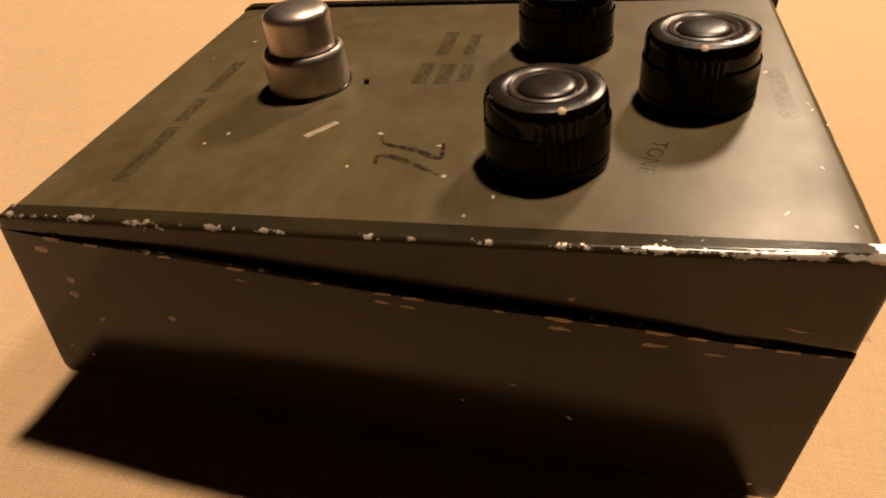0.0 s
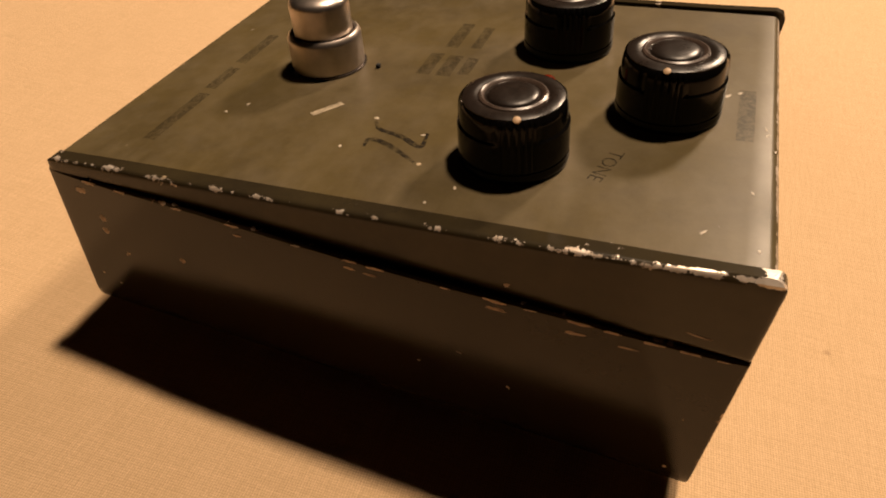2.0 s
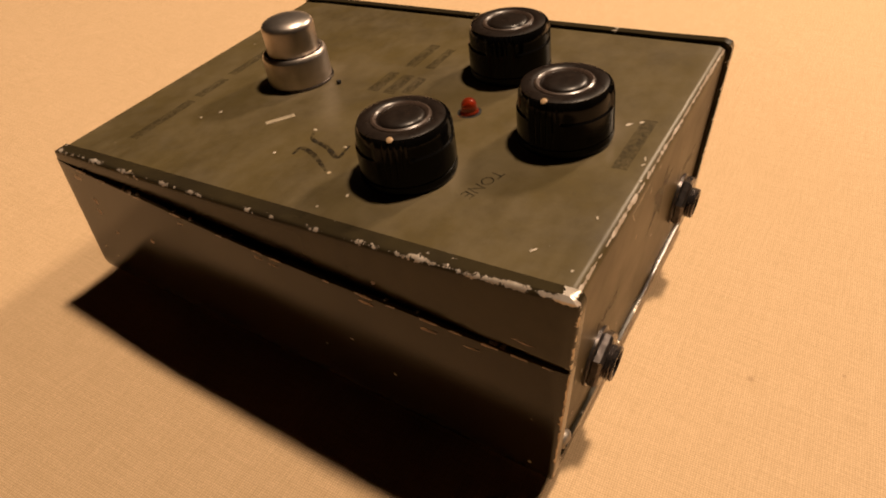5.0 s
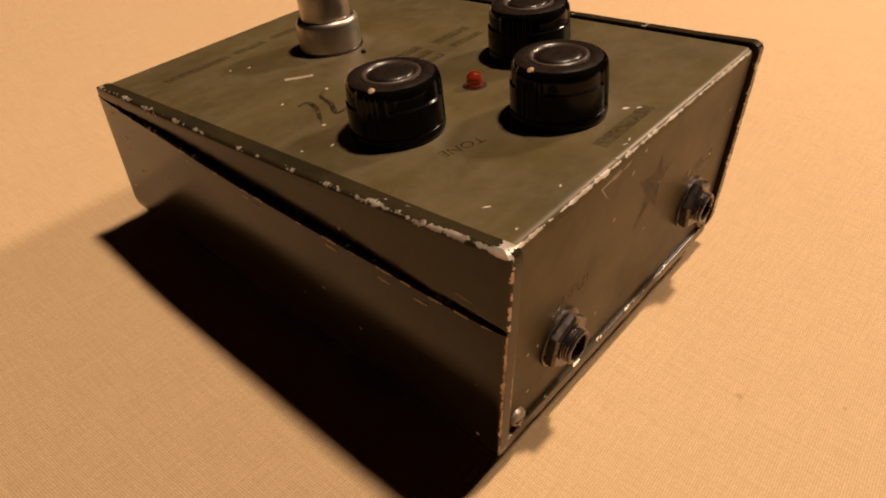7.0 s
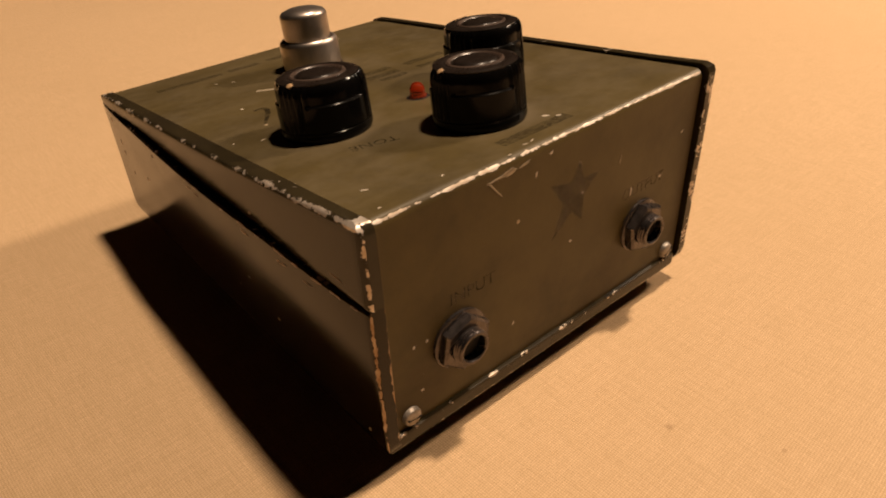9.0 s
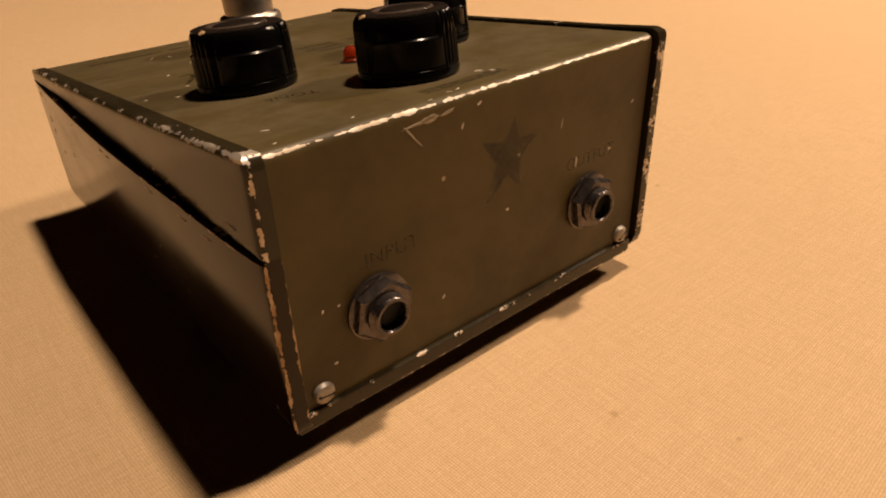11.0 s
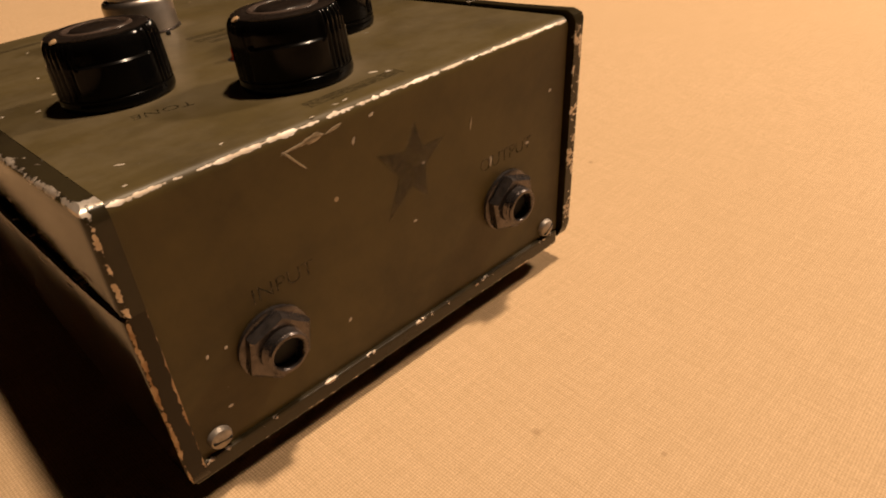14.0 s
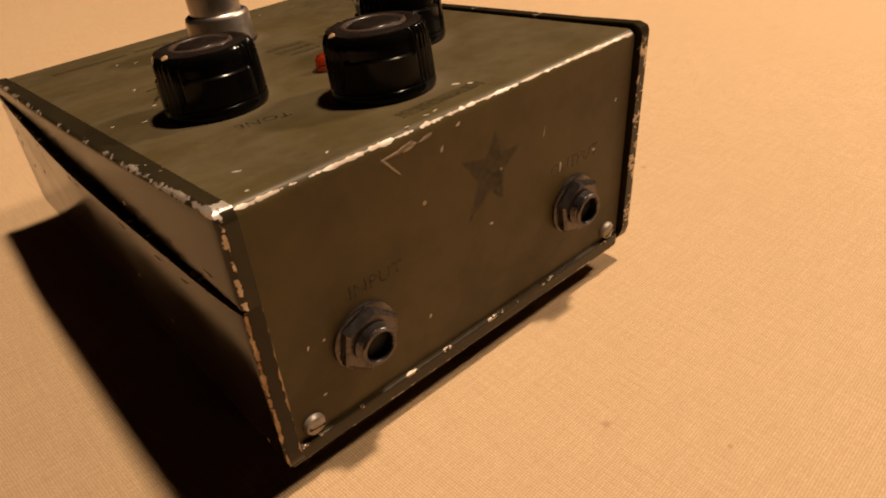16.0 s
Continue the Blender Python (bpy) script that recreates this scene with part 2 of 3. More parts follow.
def turned(profile, steps=48, shape=None):
    """A solid of revolution round z from (radius, height) pairs; shape(angle, radius, height) may pull the radius."""
    bm = bmesh.new()
    rings = []
    for r, h in profile:
        if r < 1e-6:
            rings.append([bm.verts.new((0, 0, h))])
            continue
        ring = []
        for i in range(steps):
            a = 2 * math.pi * i / steps
            q = shape(a, r, h) if shape else r
            ring.append(bm.verts.new((q * math.cos(a), q * math.sin(a), h)))
        rings.append(ring)
    for a, b in zip(rings, rings[1:]):
        for i in range(steps):
            j = (i + 1) % steps
            if len(a) == 1:
                bm.faces.new((a[0], b[i], b[j]))
            elif len(b) == 1:
                bm.faces.new((a[i], a[j], b[0]))
            else:
                bm.faces.new((a[i], a[j], b[j], b[i]))
    for ring, flip in ((rings[0], True), (rings[-1], False)):
        if len(ring) > 1:
            bm.faces.new(ring[::-1] if flip else ring)
    return bm


def edge_wear(ob, amount):
    """Stores how close each vertex lies to a worn edge, 0 to 1."""
    att = ob.data.attributes.new("edge", "FLOAT", "POINT")
    for v in ob.data.vertices:
        att.data[v.index].value = amount(v.co)
    return ob


PANEL = 0.0015  # the jack panel lies this far behind the edges of the side plates


def front_y(z):
    return 0.0


TOP_TURN = math.degrees(math.atan(SLOPE))


def on_top(x, y, lift=0.0, turn=0.0):
    """A pose on the sloping top panel, its z along the panel's normal."""
    return pose(x, y, top_z(y) - 0.0003, TOP_TURN, 0, 0) @ pose(0, 0, lift, 0, 0, turn)


def on_front(x, z, lift=0.0, turn=0.0):
    """A pose on the jack panel, its x to the right, y up the panel, z outwards."""
    return pose(x, front_y(z) + PANEL, z, 90, 0, 0) @ pose(0, 0, lift, 0, 0, turn)


def on_side(y, z, lift=0.0, turn=0.0):
    """A pose on the long side panel, its x towards the front, y up, z outwards."""
    if z < lower_top(y):
        return pose(side_out(y) + bow(y, z), y, z, 90, 0, -90) @ pose(0, 0, lift, 5.0 * bow(y, 0.056) / -BOW, 0, turn)
    return pose(lid_out(y), y, z, 90, 0, -90) @ pose(0, 0, lift, 0, 0, turn)


pedal = thing("fuzz_pedal", label="worn olive green metal guitar pedal with chipped paint on cloth", category="effect pedal")
pedal.scale = (SIZE, SIZE, SIZE)


# ---- side plates: rounded slabs between a lower and an upper curve ----
def ease(v, a, b):
    s = min(1.0, max(0.0, (v - a) / (b - a)))
    return s * s * (3 - 2 * s)


def side_out(y):
    return -0.0003


BOW = 0.0041


def bow(y, z):
    """How far the lower wall stands out: it leans outwards up to its free upper edge, most in the middle of its length."""
    along = math.sin(math.pi * min(1.0, max(0.0, y / 0.172))) ** 0.8
    return -BOW * along * min(1.0, max(0.0, (z - FOOT) / (0.0565 - FOOT)))


def lid_out(y):
    """The lid's side is slightly bowed too."""
    return side_out(y) - 0.0014 * math.sin(math.pi * min(1.0, max(0.0, y / 0.172))) ** 0.8


def sheet_inner(y):
    """The lower wall is folded in at its front end and a thin sheet behind it."""
    return 0.0039 - 0.0027 * ease(y, 0.004, 0.010)


def flat(x):
    return lambda y: x


def slab(low, high, outer, inner, bevel, y_front, y_end, corner=(0.0, 0.0), columns=96, tuck=0.0, inner_drop=0.0, bowed=None):
    across = (0, 0.012, 0.03, 0.07, 0.11, 0.16, 0.22, 0.3, 0.5, 0.7, 0.85, 0.93, 0.97, 0.988, 1)
    along = [0, 0.0015, 0.004, 0.009, 0.018] + [0.03 + 0.94 * i / columns for i in range(columns + 1)] + [0.982, 0.991, 0.996, 0.9985, 1]
    bm = bmesh.new()
    grids = []
    for face in (0, 1):
        grid = []
        for u in along:
            row = []
            for w in across:
                y_mid = y_front((low(0) + high(0)) / 2) + u * (y_end - y_front((low(0) + high(0)) / 2))
                z = low(y_mid) + w * (high(y_mid) - low(y_mid))
                y_back = y_end
                y = y_front(z) + u * (y_back - y_front(z))
                z = low(y) + w * (high(y) - low(y) - (inner_drop if face else 0))
                for end, r in ((high(y), corner[0]), (low(y), corner[1])):
                    gap = abs(end - z)
                    if r and gap < r:
                        cut = r - math.sqrt(max(0, r * r - (r - gap) ** 2))
                        y += cut * max(0, 1 - u * 8) - cut * max(0, 1 - (1 - u) * 8)
                d = min(high(y) - z, z - low(y), (y - y_front(z)) + 1e-5, (y_back - y) + 1e-5)
                sink = 0 if d >= bevel else bevel - math.sqrt(max(0, bevel ** 2 - (bevel - max(d, 0)) ** 2))
                inside = inner(y) if callable(inner) else inner
                way = 1 if inside > outer(0) else -1
                x = outer(y) + way * sink if face == 0 else inside
                x += bowed(y, z) if bowed else 0.0
                row.append(bm.verts.new((x + tuck * max(0.0, 1 - (z - FOOT) / 0.005) ** 2, y, z)))
            grid.append(row)
        grids.append(grid)
    nu, nw = len(along), len(across)
    for grid in grids:
        for i in range(nu - 1):
            for j in range(nw - 1):
                bm.faces.new((grid[i][j], grid[i + 1][j], grid[i + 1][j + 1], grid[i][j + 1]))
    a, b = grids
    border = [(i, 0) for i in range(nu)] + [(nu - 1, j) for j in range(1, nw)] + [(i, nw - 1) for i in range(nu - 2, -1, -1)] + [(0, j) for j in range(nw - 2, 0, -1)]
    rings = [[a[i][j] for i, j in border]]
    for f in (0.2, 0.5, 0.8):
        rings.append([bm.verts.new(a[i][j].co.lerp(b[i][j].co, f)) for i, j in border])
    rings.append([b[i][j] for i, j in border])
    for p, q in zip(rings, rings[1:]):
        for k in range(len(border)):
            m = (k + 1) % len(border)
            bm.faces.new((p[k], p[m], q[m], q[k]))
    return bm


def rim_z(y):
    return top_z(y) + 0.0003


def lower_top(y):
    return 0.0574 - 0.0018 * (1 - ease(y, 0.0, 0.05)) - 0.0022 * ease(y, 0.12, 0.174)


def wedge_low(y):
    """The lid's lower edge: it meets the wall at the front end and reaches down behind it elsewhere."""
    return lower_top(y) + 0.00002 - 0.006 * ease(y, 0.014, 0.034)


def near(d, reach):
    return math.exp(-max(0.0, d) / reach)


def rim_wear(x_out, x_in):
    """Bare metal along the outer and, less, the inner edge of a plate's rim."""
    def amount(c):
        top = rim_z(c.y) - c.z
        across = max(near(abs(c.x - x_out(c.y)) - 0.0011, 0.0006), 0.40 * near(abs(c.x - x_in), 0.0005), 0.25)
        front = 0.66 + 0.44 * near(c.y, 0.03)
        knocked = 0.8 * near(math.hypot(c.y - 0.0015, c.z - 0.0764) - 0.002, 0.0018) * near(top, 0.0010)
        return max(near(top - 0.0005, 0.0008) * across * front * 0.9, near(c.y - front_y(c.z), 0.0007) * across) + knocked
    return amount


def lower_wear(c):
    across = max(near(abs(c.x - side_out(c.y) - bow(c.y, c.z)) - 0.0006, 0.0006), 0.85 * near(abs(c.x - 0.0039), 0.0005), 0.25)
    return max(near(lower_top(c.y) - c.z, 0.0006) * 0.45 * ease(c.y, 0.002, 0.012), near(c.y - front_y(c.z), 0.0007) * across * 1.12, near(c.z - FOOT, 0.0006) * 0.6)


BACK = DEPTH - 0.0015
wedge = part("upper_side_panel", slab(wedge_low, rim_z, lid_out, 0.0039, 0.0013, front_y, BACK, (0.003, 0.0), inner_drop=0.0003), shaded_rim_paint, pedal, "wedge-shaped olive lid side with bare chipped edges")
edge_wear(wedge, rim_wear(lid_out, 0.0039))
lower = part("lower_side_panel", slab(lambda y: FOOT, lower_top, side_out, sheet_inner, 0.0006, front_y, BACK, (0.0, 0.002), tuck=0.0010, bowed=bow), shaded_side_paint, pedal, "olive side wall with its shade in the colour and a rusty worn upper edge")
edge_wear(lower, lower_wear)
# added black sheet behind the seam, giving the gap's shade as colour
part("seam_shade_sheet", slab(lambda y: lower_top(y) - 0.004, lambda y: min(wedge_low(y) + 0.004, rim_z(y) - 0.0012), flat(0.0018), 0.0037, 0.0001, lambda z: front_y(z) + 0.004, 0.166), void, pedal)
right = part("far_side_panel", slab(lambda y: FOOT, lambda y: top_z(y) + 0.0005, flat(WIDE + 0.0024), WIDE - 0.0012, 0.0006, front_y, BACK, (0.003, 0.004), tuck=-0.0030), shaded_rim_paint, pedal)
edge_wear(right, lambda c: max(near(top_z(c.y) + 0.0005 - c.z, 0.0007) * 0.25, near(c.y - front_y(c.z), 0.0009) * 0.62))


def base_block():
    bm = block(0.0010, WIDE - 0.0036, 0.0002, BACK, FOOT, FOOT + 0.0046, 0.0006)
    for h in (0.0010, 0.0035):
        bmesh.ops.bisect_plane(bm, geom=bm.verts[:] + bm.edges[:] + bm.faces[:], plane_co=(0, 0, FOOT + h), plane_no=(0, 0, 1))
    bmesh.ops.bisect_plane(bm, geom=bm.verts[:] + bm.edges[:] + bm.faces[:], plane_co=(0, 0.0015, 0), plane_no=(0, 1, 0))
    for k in range(1, 24):
        bmesh.ops.bisect_plane(bm, geom=bm.verts[:] + bm.edges[:] + bm.faces[:], plane_co=(WIDE * k / 24, 0, 0), plane_no=(1, 0, 0))
    return bm


base = part("base_plate", base_block(), shaded_rim_paint, pedal)
edge_wear(base, lambda c: (0.50 if c.z > FOOT + 0.0038 else 0.56 if c.z < FOOT + 0.0006 else 0.0) if c.y < 0.001 else 0.0)


# ---- cover: jack panel, top and back bent from one sheet ----
def cover():
    bend, thick = 0.0024, 0.0012
    line = []
    for z in (FOOT + 0.0040, 0.025, 0.045, 0.06, 0.0715):
        line.append((PANEL, z))
    y0, z0 = PANEL, top_z(PANEL + bend) - 0.0003
    for k in range(9):
        a = math.pi / 2 * k / 8
        line.append((y0 + bend - bend * math.cos(a), z0 - bend + bend * math.sin(a)))
    for y in (0.008, 0.02, 0.05, 0.09, 0.13, 0.16):
        line.append((y, top_z(y) - 0.0003))
    for k in range(9):
        a = math.pi / 2 * k / 8
        line.append((BACK - 0.0006 - bend + bend * math.sin(a), top_z(BACK) - 0.0003 - bend + bend * math.cos(a)))
    for z in (0.04, 0.025, FOOT + 0.003):
        line.append((BACK - 0.0006, z))
    inside = []
    for i, p in enumerate(line):
        a, b = Vector(line[max(0, i - 1)]), Vector(line[min(len(line) - 1, i + 1)])
        t = (b - a).normalized()
        inside.append((p[0] + t.y * thick, p[1] - t.x * thick))
    loop = line + inside[::-1]
    bm = bmesh.new()
    xs = [0.0042 + (WIDE - 0.0025 - 0.0042) * i / 60 for i in range(61)]
    rows = [[bm.verts.new((x, *p)) for p in loop] for x in xs]
    n = len(loop)
    for a, b in zip(rows, rows[1:]):
        for i in range(n):
            bm.faces.new((a[i], a[(i + 1) % n], b[(i + 1) % n], b[i]))
    for row in (rows[0], rows[-1]):
        for i in range(len(line) - 1):
            bm.faces.new((row[i], row[i + 1], row[n - 2 - i], row[n - 1 - i]))
    return bm


def cover_wear(c):
    bend_gap = math.hypot(c.y - PANEL - 0.0007, c.z - 0.0759)
    return 1.55 * math.exp(-max(0, bend_gap - 0.0003) / 0.00034)


edge_wear(part("cover", cover(), paint_top, pedal, "olive enamelled top and jack panel bent from one sheet"), cover_wear)

for x, y in ((0.018, 0.022), (0.108, 0.022), (0.018, 0.152), (0.108, 0.152)):
    ob = part("rubber_foot", turned(((0.0055, 0.0), (0.006, 0.0006), (0.0068, FOOT + 0.0001))), rubber, pedal)
    ob.matrix_local = pose(x, y, 0)


# ---- knobs ----
def knob_shape(a, r, h):
    """Three smooth sectors, stepped in above half height, and between them three groups of upright flutes cut off by a notch."""
    if r < 0.0112 or h < 0.0012:
        return r
    s = (a % (2 * math.pi / 3)) / (2 * math.pi / 3)
    d = min(s, 1 - s)
    tall = ease(h, 0.0028, 0.0040)
    if d < 0.125:
        flute = 0.5 - 0.5 * math.cos(2 * math.pi * d / 0.125 * 2)
        return r + 0.0001 - 0.00042 * tall * flute ** 1.5
    notch = 0.0003 * tall * math.exp(-((d - 0.138) / 0.010) ** 2)
    return r - notch - 0.0005 * ease(h, 0.0099, 0.0104) * ease(d, 0.15, 0.22)


def make_knob():
    body = ((0.0125, 0.0002), (0.0128, 0.0006), (0.0129, 0.0011), (0.0129, 0.0016), (0.0128, 0.0019), (0.0128, 0.0027), (0.01255, 0.0029), (0.01255, 0.0031), (0.0128, 0.0033), (0.0128, 0.0050), (0.01275, 0.0086), (0.01275, 0.0088), (0.01275, 0.0089), (0.01275, 0.0090), (0.01275, 0.0091), (0.01275, 0.0092), (0.01275, 0.0094), (0.01275, 0.0099), (0.01275, 0.0101), (0.01275, 0.0102), (0.01275, 0.0104), (0.0127, 0.0110), (0.0127, 0.0126), (0.0126, 0.0136), (0.0124, 0.0145), (0.0121, 0.0151), (0.0117, 0.0156))
    knob = thing("knob")
    part("skirt", turned(body, 288, knob_shape), bakelite, knob, "glossy black bakelite, ribbed in three places")
    cap = ((0.0113, 0.0152), (0.0113, 0.01575), (0.0107, 0.0160), (0.0095, 0.0162), (0.0084, 0.0161), (0.0080, 0.0158), (0.0060, 0.0157), (0.0058, 0.0160), (0.0054, 0.0163), (0.0042, 0.0166), (0.0020, 0.01675), (0.0, 0.0168))
    part("cap", turned(cap, 64), bakelite_top, knob, "worn brown-black domed cap with ring groove")
    part("ring", turned(((0.0079, 0.0157), (0.0077, 0.0161), (0.0072, 0.01635), (0.0067, 0.0161), (0.0064, 0.0157)), 64), ring_highlight, knob, "raised ring round the cap, painted paler for its highlights")
    dot = part("pointer_dot", turned(((0.00090, 0.0), (0.00085, 0.0002), (0.0006, 0.0003), (0, 0.00034)), 20), dot_paint, knob, "cream painted dot")
    dot.matrix_local = pose(0.0112, 0, 0.01575, 0, 28, 0)
    return knob


knob = make_knob()
knob.parent = pedal
knob.matrix_local = on_top(0.0300, 0.0594, 0, 199)
for x, y, turn in ((0.0593, 0.0281, 176), (0.0910, 0.0597, 75)):
    copy_thing(knob, on_top(x, y, 0, turn))

# ---- footswitch ----
switch = thing("footswitch")
switch.parent = pedal
switch.matrix_local = on_top(0.0646, 0.1250)
part("washer", turned(((0.0112, 0), (0.0112, 0.0006), (0.0104, 0.0008)), 48), dull_steel, switch)
part("collar", turned(((0.0107, 0.0008), (0.0107, 0.0090), (0.0104, 0.0100), (0.0097, 0.0106), (0.0090, 0.0104), (0.0088, 0.0088)), 64), chrome, switch, "scuffed nickel collar")
part("button", turned(((0.0084, 0.0086), (0.0085, 0.0184), (0.0083, 0.0194), (0.0074, 0.0203), (0.0053, 0.0211), (0.0026, 0.0215), (0, 0.0216)), 64), chrome, switch, "domed polished metal button")
tab = part("locating_tab", block(-0.0006, 0.0006, -0.0006, 0.0006, 0, 0.0012, 0.0002), void, pedal)
tab.matrix_local = on_top(0.0653, 0.1094)

# ---- red lamp ----
led = part("indicator_led", turned(((0.0028, 0), (0.0028, 0.0006), (0.0026, 0.0008), (0.0024, 0.0010), (0.0024, 0.0020), (0.0022, 0.0031), (0.0016, 0.0040), (0.0009, 0.0044), (0, 0.0045)), 32), red.mat, pedal, "small red domed indicator light")
led.matrix_local = on_top(0.0622, 0.0590)
hole = part("led_hole", turned(((0.0036, 0), (0.0036, 0.00006), (0.0028, 0.00006)), 28), void, pedal)
hole.matrix_local = on_top(0.0622, 0.0590, 0.00001)

# ---- jacks and screws on the front ----
def make_jack():
    jack = thing("jack_socket")
    part("washer", turned(((0.0086, 0), (0.0086, 0.0008), (0.0081, 0.0011), (0.0050, 0.0011)), 48), dull_steel, jack)
    bm = turned(((0.0081, 0.0011), (0.0084, 0.0015), (0.0084, 0.0031), (0.0076, 0.0038), (0.0049, 0.0038)), 6)
    nut = part("hex_nut", bm, dull_steel, jack, "scuffed grey hexagonal nut", 20)
    nut.matrix_local = pose(0, 0, 0, 0, 0, 20)
    rings = [(0.0047, 0.0030)]
    for k in range(3):
        h = 0.0038 + k * 0.0007
        rings += [(0.0052, h), (0.0048, h + 0.00035)]
    rings += [(0.0050, 0.0060), (0.0047, 0.0064), (0.0040, 0.0064), (0.0037, 0.0060), (0.0037, -0.011)]
    part("threaded_bushing", turned(rings, 40), dull_steel, jack)
    # black lining: the darkness deep in the socket is painted
    part("bore", turned(((0.0036, 0.0040), (0.0036, -0.0105), (0.0, -0.0105)), 32), void, jack)
    return jack


jack = make_jack()
jack.parent = pedal
jack.matrix_local = on_front(0.0262, 0.0323)
copy_thing(jack, on_front(0.1006, 0.0335, 0, 20))


def make_screw():
    screw = thing("screw")
    part("screw_head", turned(((0.0028, 0), (0.0028, 0.0005), (0.0024, 0.0013), (0.0014, 0.0018), (0, 0.0019)), 28), screw_steel, screw, "pale round-headed slotted screw")
    # no groove is cut; a black block paints the shade of one
    slot_shade = part("slot_shade", block(-0.0021, 0.0021, -0.0002, 0.0002, 0.0010, 0.00192), void, screw)
    return screw


screw = make_screw()
screw.parent = pedal
screw.matrix_local = on_front(0.0090, 0.0160, 0, -8)
copy_thing(screw, on_front(0.1184, 0.0154, 0, 35))


# ---- printing ----
def lettering(words, size, place, material, name="lettering", stretch=1.0):
    data = bpy.data.curves.new(name, "FONT")
    data.body, data.size, data.align_x, data.align_y, data.resolution_u, data.extrude, data.offset = words, size, "CENTER", "CENTER", 3, 0.00003, -0.00005
    tmp = new(name, data)
    me = bpy.data.meshes.new_from_object(tmp.evaluated_get(bpy.context.evaluated_depsgraph_get()))
    bpy.data.objects.remove(tmp)
    me.materials.clear()
    me.materials.append(material)
    ob = new(name, me)
    ob.parent = pedal
    ob.matrix_local = place @ Matrix.Diagonal((stretch, 1, 1, 1))
    return ob


lettering("INPUT", 0.0052, on_front(0.0314, 0.0451, 0.00005, 0), ink, stretch=1.05)
lettering("OUTPUT", 0.0052, on_front(0.1008, 0.0470, 0.00005, 0), ink, stretch=0.98)
lettering("TONE", 0.0050, on_top(0.0308, 0.0383, 0.00005, 165), ink)


def bar(w, h, place, material):
    ob = part("printed_bar", block(-w / 2, w / 2, -h / 2, h / 2, 0, 0.00005), material, pedal)
    ob.matrix_local = place
    return ob


# words too worn to read: one smudged bar each
for x, y, w, h in ((0.0612, 0.0095, 0.025, 0.004), (0.0916, 0.0931, 0.0175, 0.004), (0.0911, 0.0857, 0.015, 0.0032), (0.0269, 0.1517, 0.025, 0.0036), (0.0491, 0.1520, 0.013, 0.0036), (0.0693, 0.1523, 0.02, 0.0036)):
    bar(w, h, on_top(x, y, 0.00003), ink_pale)
for x, y, w, h in ((0.0713, 0.0955, 0.0135, 0.004), (0.0710, 0.0896, 0.013, 0.0042), (0.0717, 0.0841, 0.0105, 0.0034)):
    bar(w, h, on_top(x, y, 0.00003), ink_pale)


def star():
    """A sprayed star, its points of uneven length."""
    bm = bmesh.new()
    tips = ((0.0010, 0.0112), (0.0102, 0.0044), (0.0036, -0.0095), (-0.0094, -0.0115), (-0.0108, 0.0070))
    middle = Vector((0.0000, 0.0010))
    rings = []
    for z in (0.0, 0.00005):
        ring = []
        for i in range(5):
            a, b = Vector(tips[i]), Vector(tips[(i + 1) % 5])
            notch = middle + ((a + b) / 2 - middle) * 0.52
            for p in (a, notch):
                ring.append(bm.verts.new((p.x, p.y, z)))
        core = [bm.verts.new((middle.x + (v.co.x - middle.x) * 0.66, middle.y + (v.co.y - middle.y) * 0.66, z)) for v in ring]
        bm.faces.new(core)
        for i in range(10):
            j = (i + 1) % 10
            bm.faces.new((ring[i], ring[j], core[j], core[i]))
        rings.append(ring)
    for i in range(10):
        j = (i + 1) % 10
        bm.faces.new((rings[0][i], rings[0][j], rings[1][j], rings[1][i]))
    return bm


star_mark = part("star_mark", star(), ink_star, pedal, "faded dark five-pointed star")
star_mark.data.attributes.new("spray", "FLOAT", "POINT").data.foreach_set("value", ([0.0] * 10 + [1.0] * 10) * 2)
star_mark.matrix_local = on_front(0.0693, 0.0565, 0.00004)


def stroke(points, width, material):
    """A brushed stroke on the top panel: a flat ribbon through points, tapered at its ends."""
    fine = []
    for a, b in zip(points, points[1:]):
        for k in range(5):
            fine.append(Vector(a).lerp(Vector(b), k / 5))
    fine.append(Vector(points[-1]))
    for _ in range(4):
        fine = [fine[0]] + [(fine[i - 1] + 2 * fine[i] + fine[i + 1]) / 4 for i in range(1, len(fine) - 1)] + [fine[-1]]
    bm = bmesh.new()
    rows = []
    for i, p in enumerate(fine):
        t = (fine[min(i + 1, len(fine) - 1)] - fine[max(i - 1, 0)]).normalized()
        s = Vector((-t.y, t.x)) * width * (0.35 + 0.65 * math.sin(math.pi * (i + 1) / (len(fine) + 1)))
        rows.append([bm.verts.new((q.x, q.y, top_z(q.y) - 0.0003 + 0.00005)) for q in (p - s, p + s)])
    for a, b in zip(rows, rows[1:]):
        bm.faces.new((a[0], a[1], b[1], b[0]))
    ob = part("brushed_mark", bm, material, pedal)
    return ob


stroke([(0.0369, 0.0976), (0.0330, 0.0954), (0.0317, 0.0886), (0.0287, 0.0841), (0.0273, 0.0813), (0.0343, 0.0824)], 0.00085, ink_mark)
stroke([(0.0249, 0.0955), (0.0280, 0.0961), (0.0286, 0.0940), (0.0266, 0.0892), (0.0239, 0.0850), (0.0213, 0.0810)], 0.00085, ink_mark)


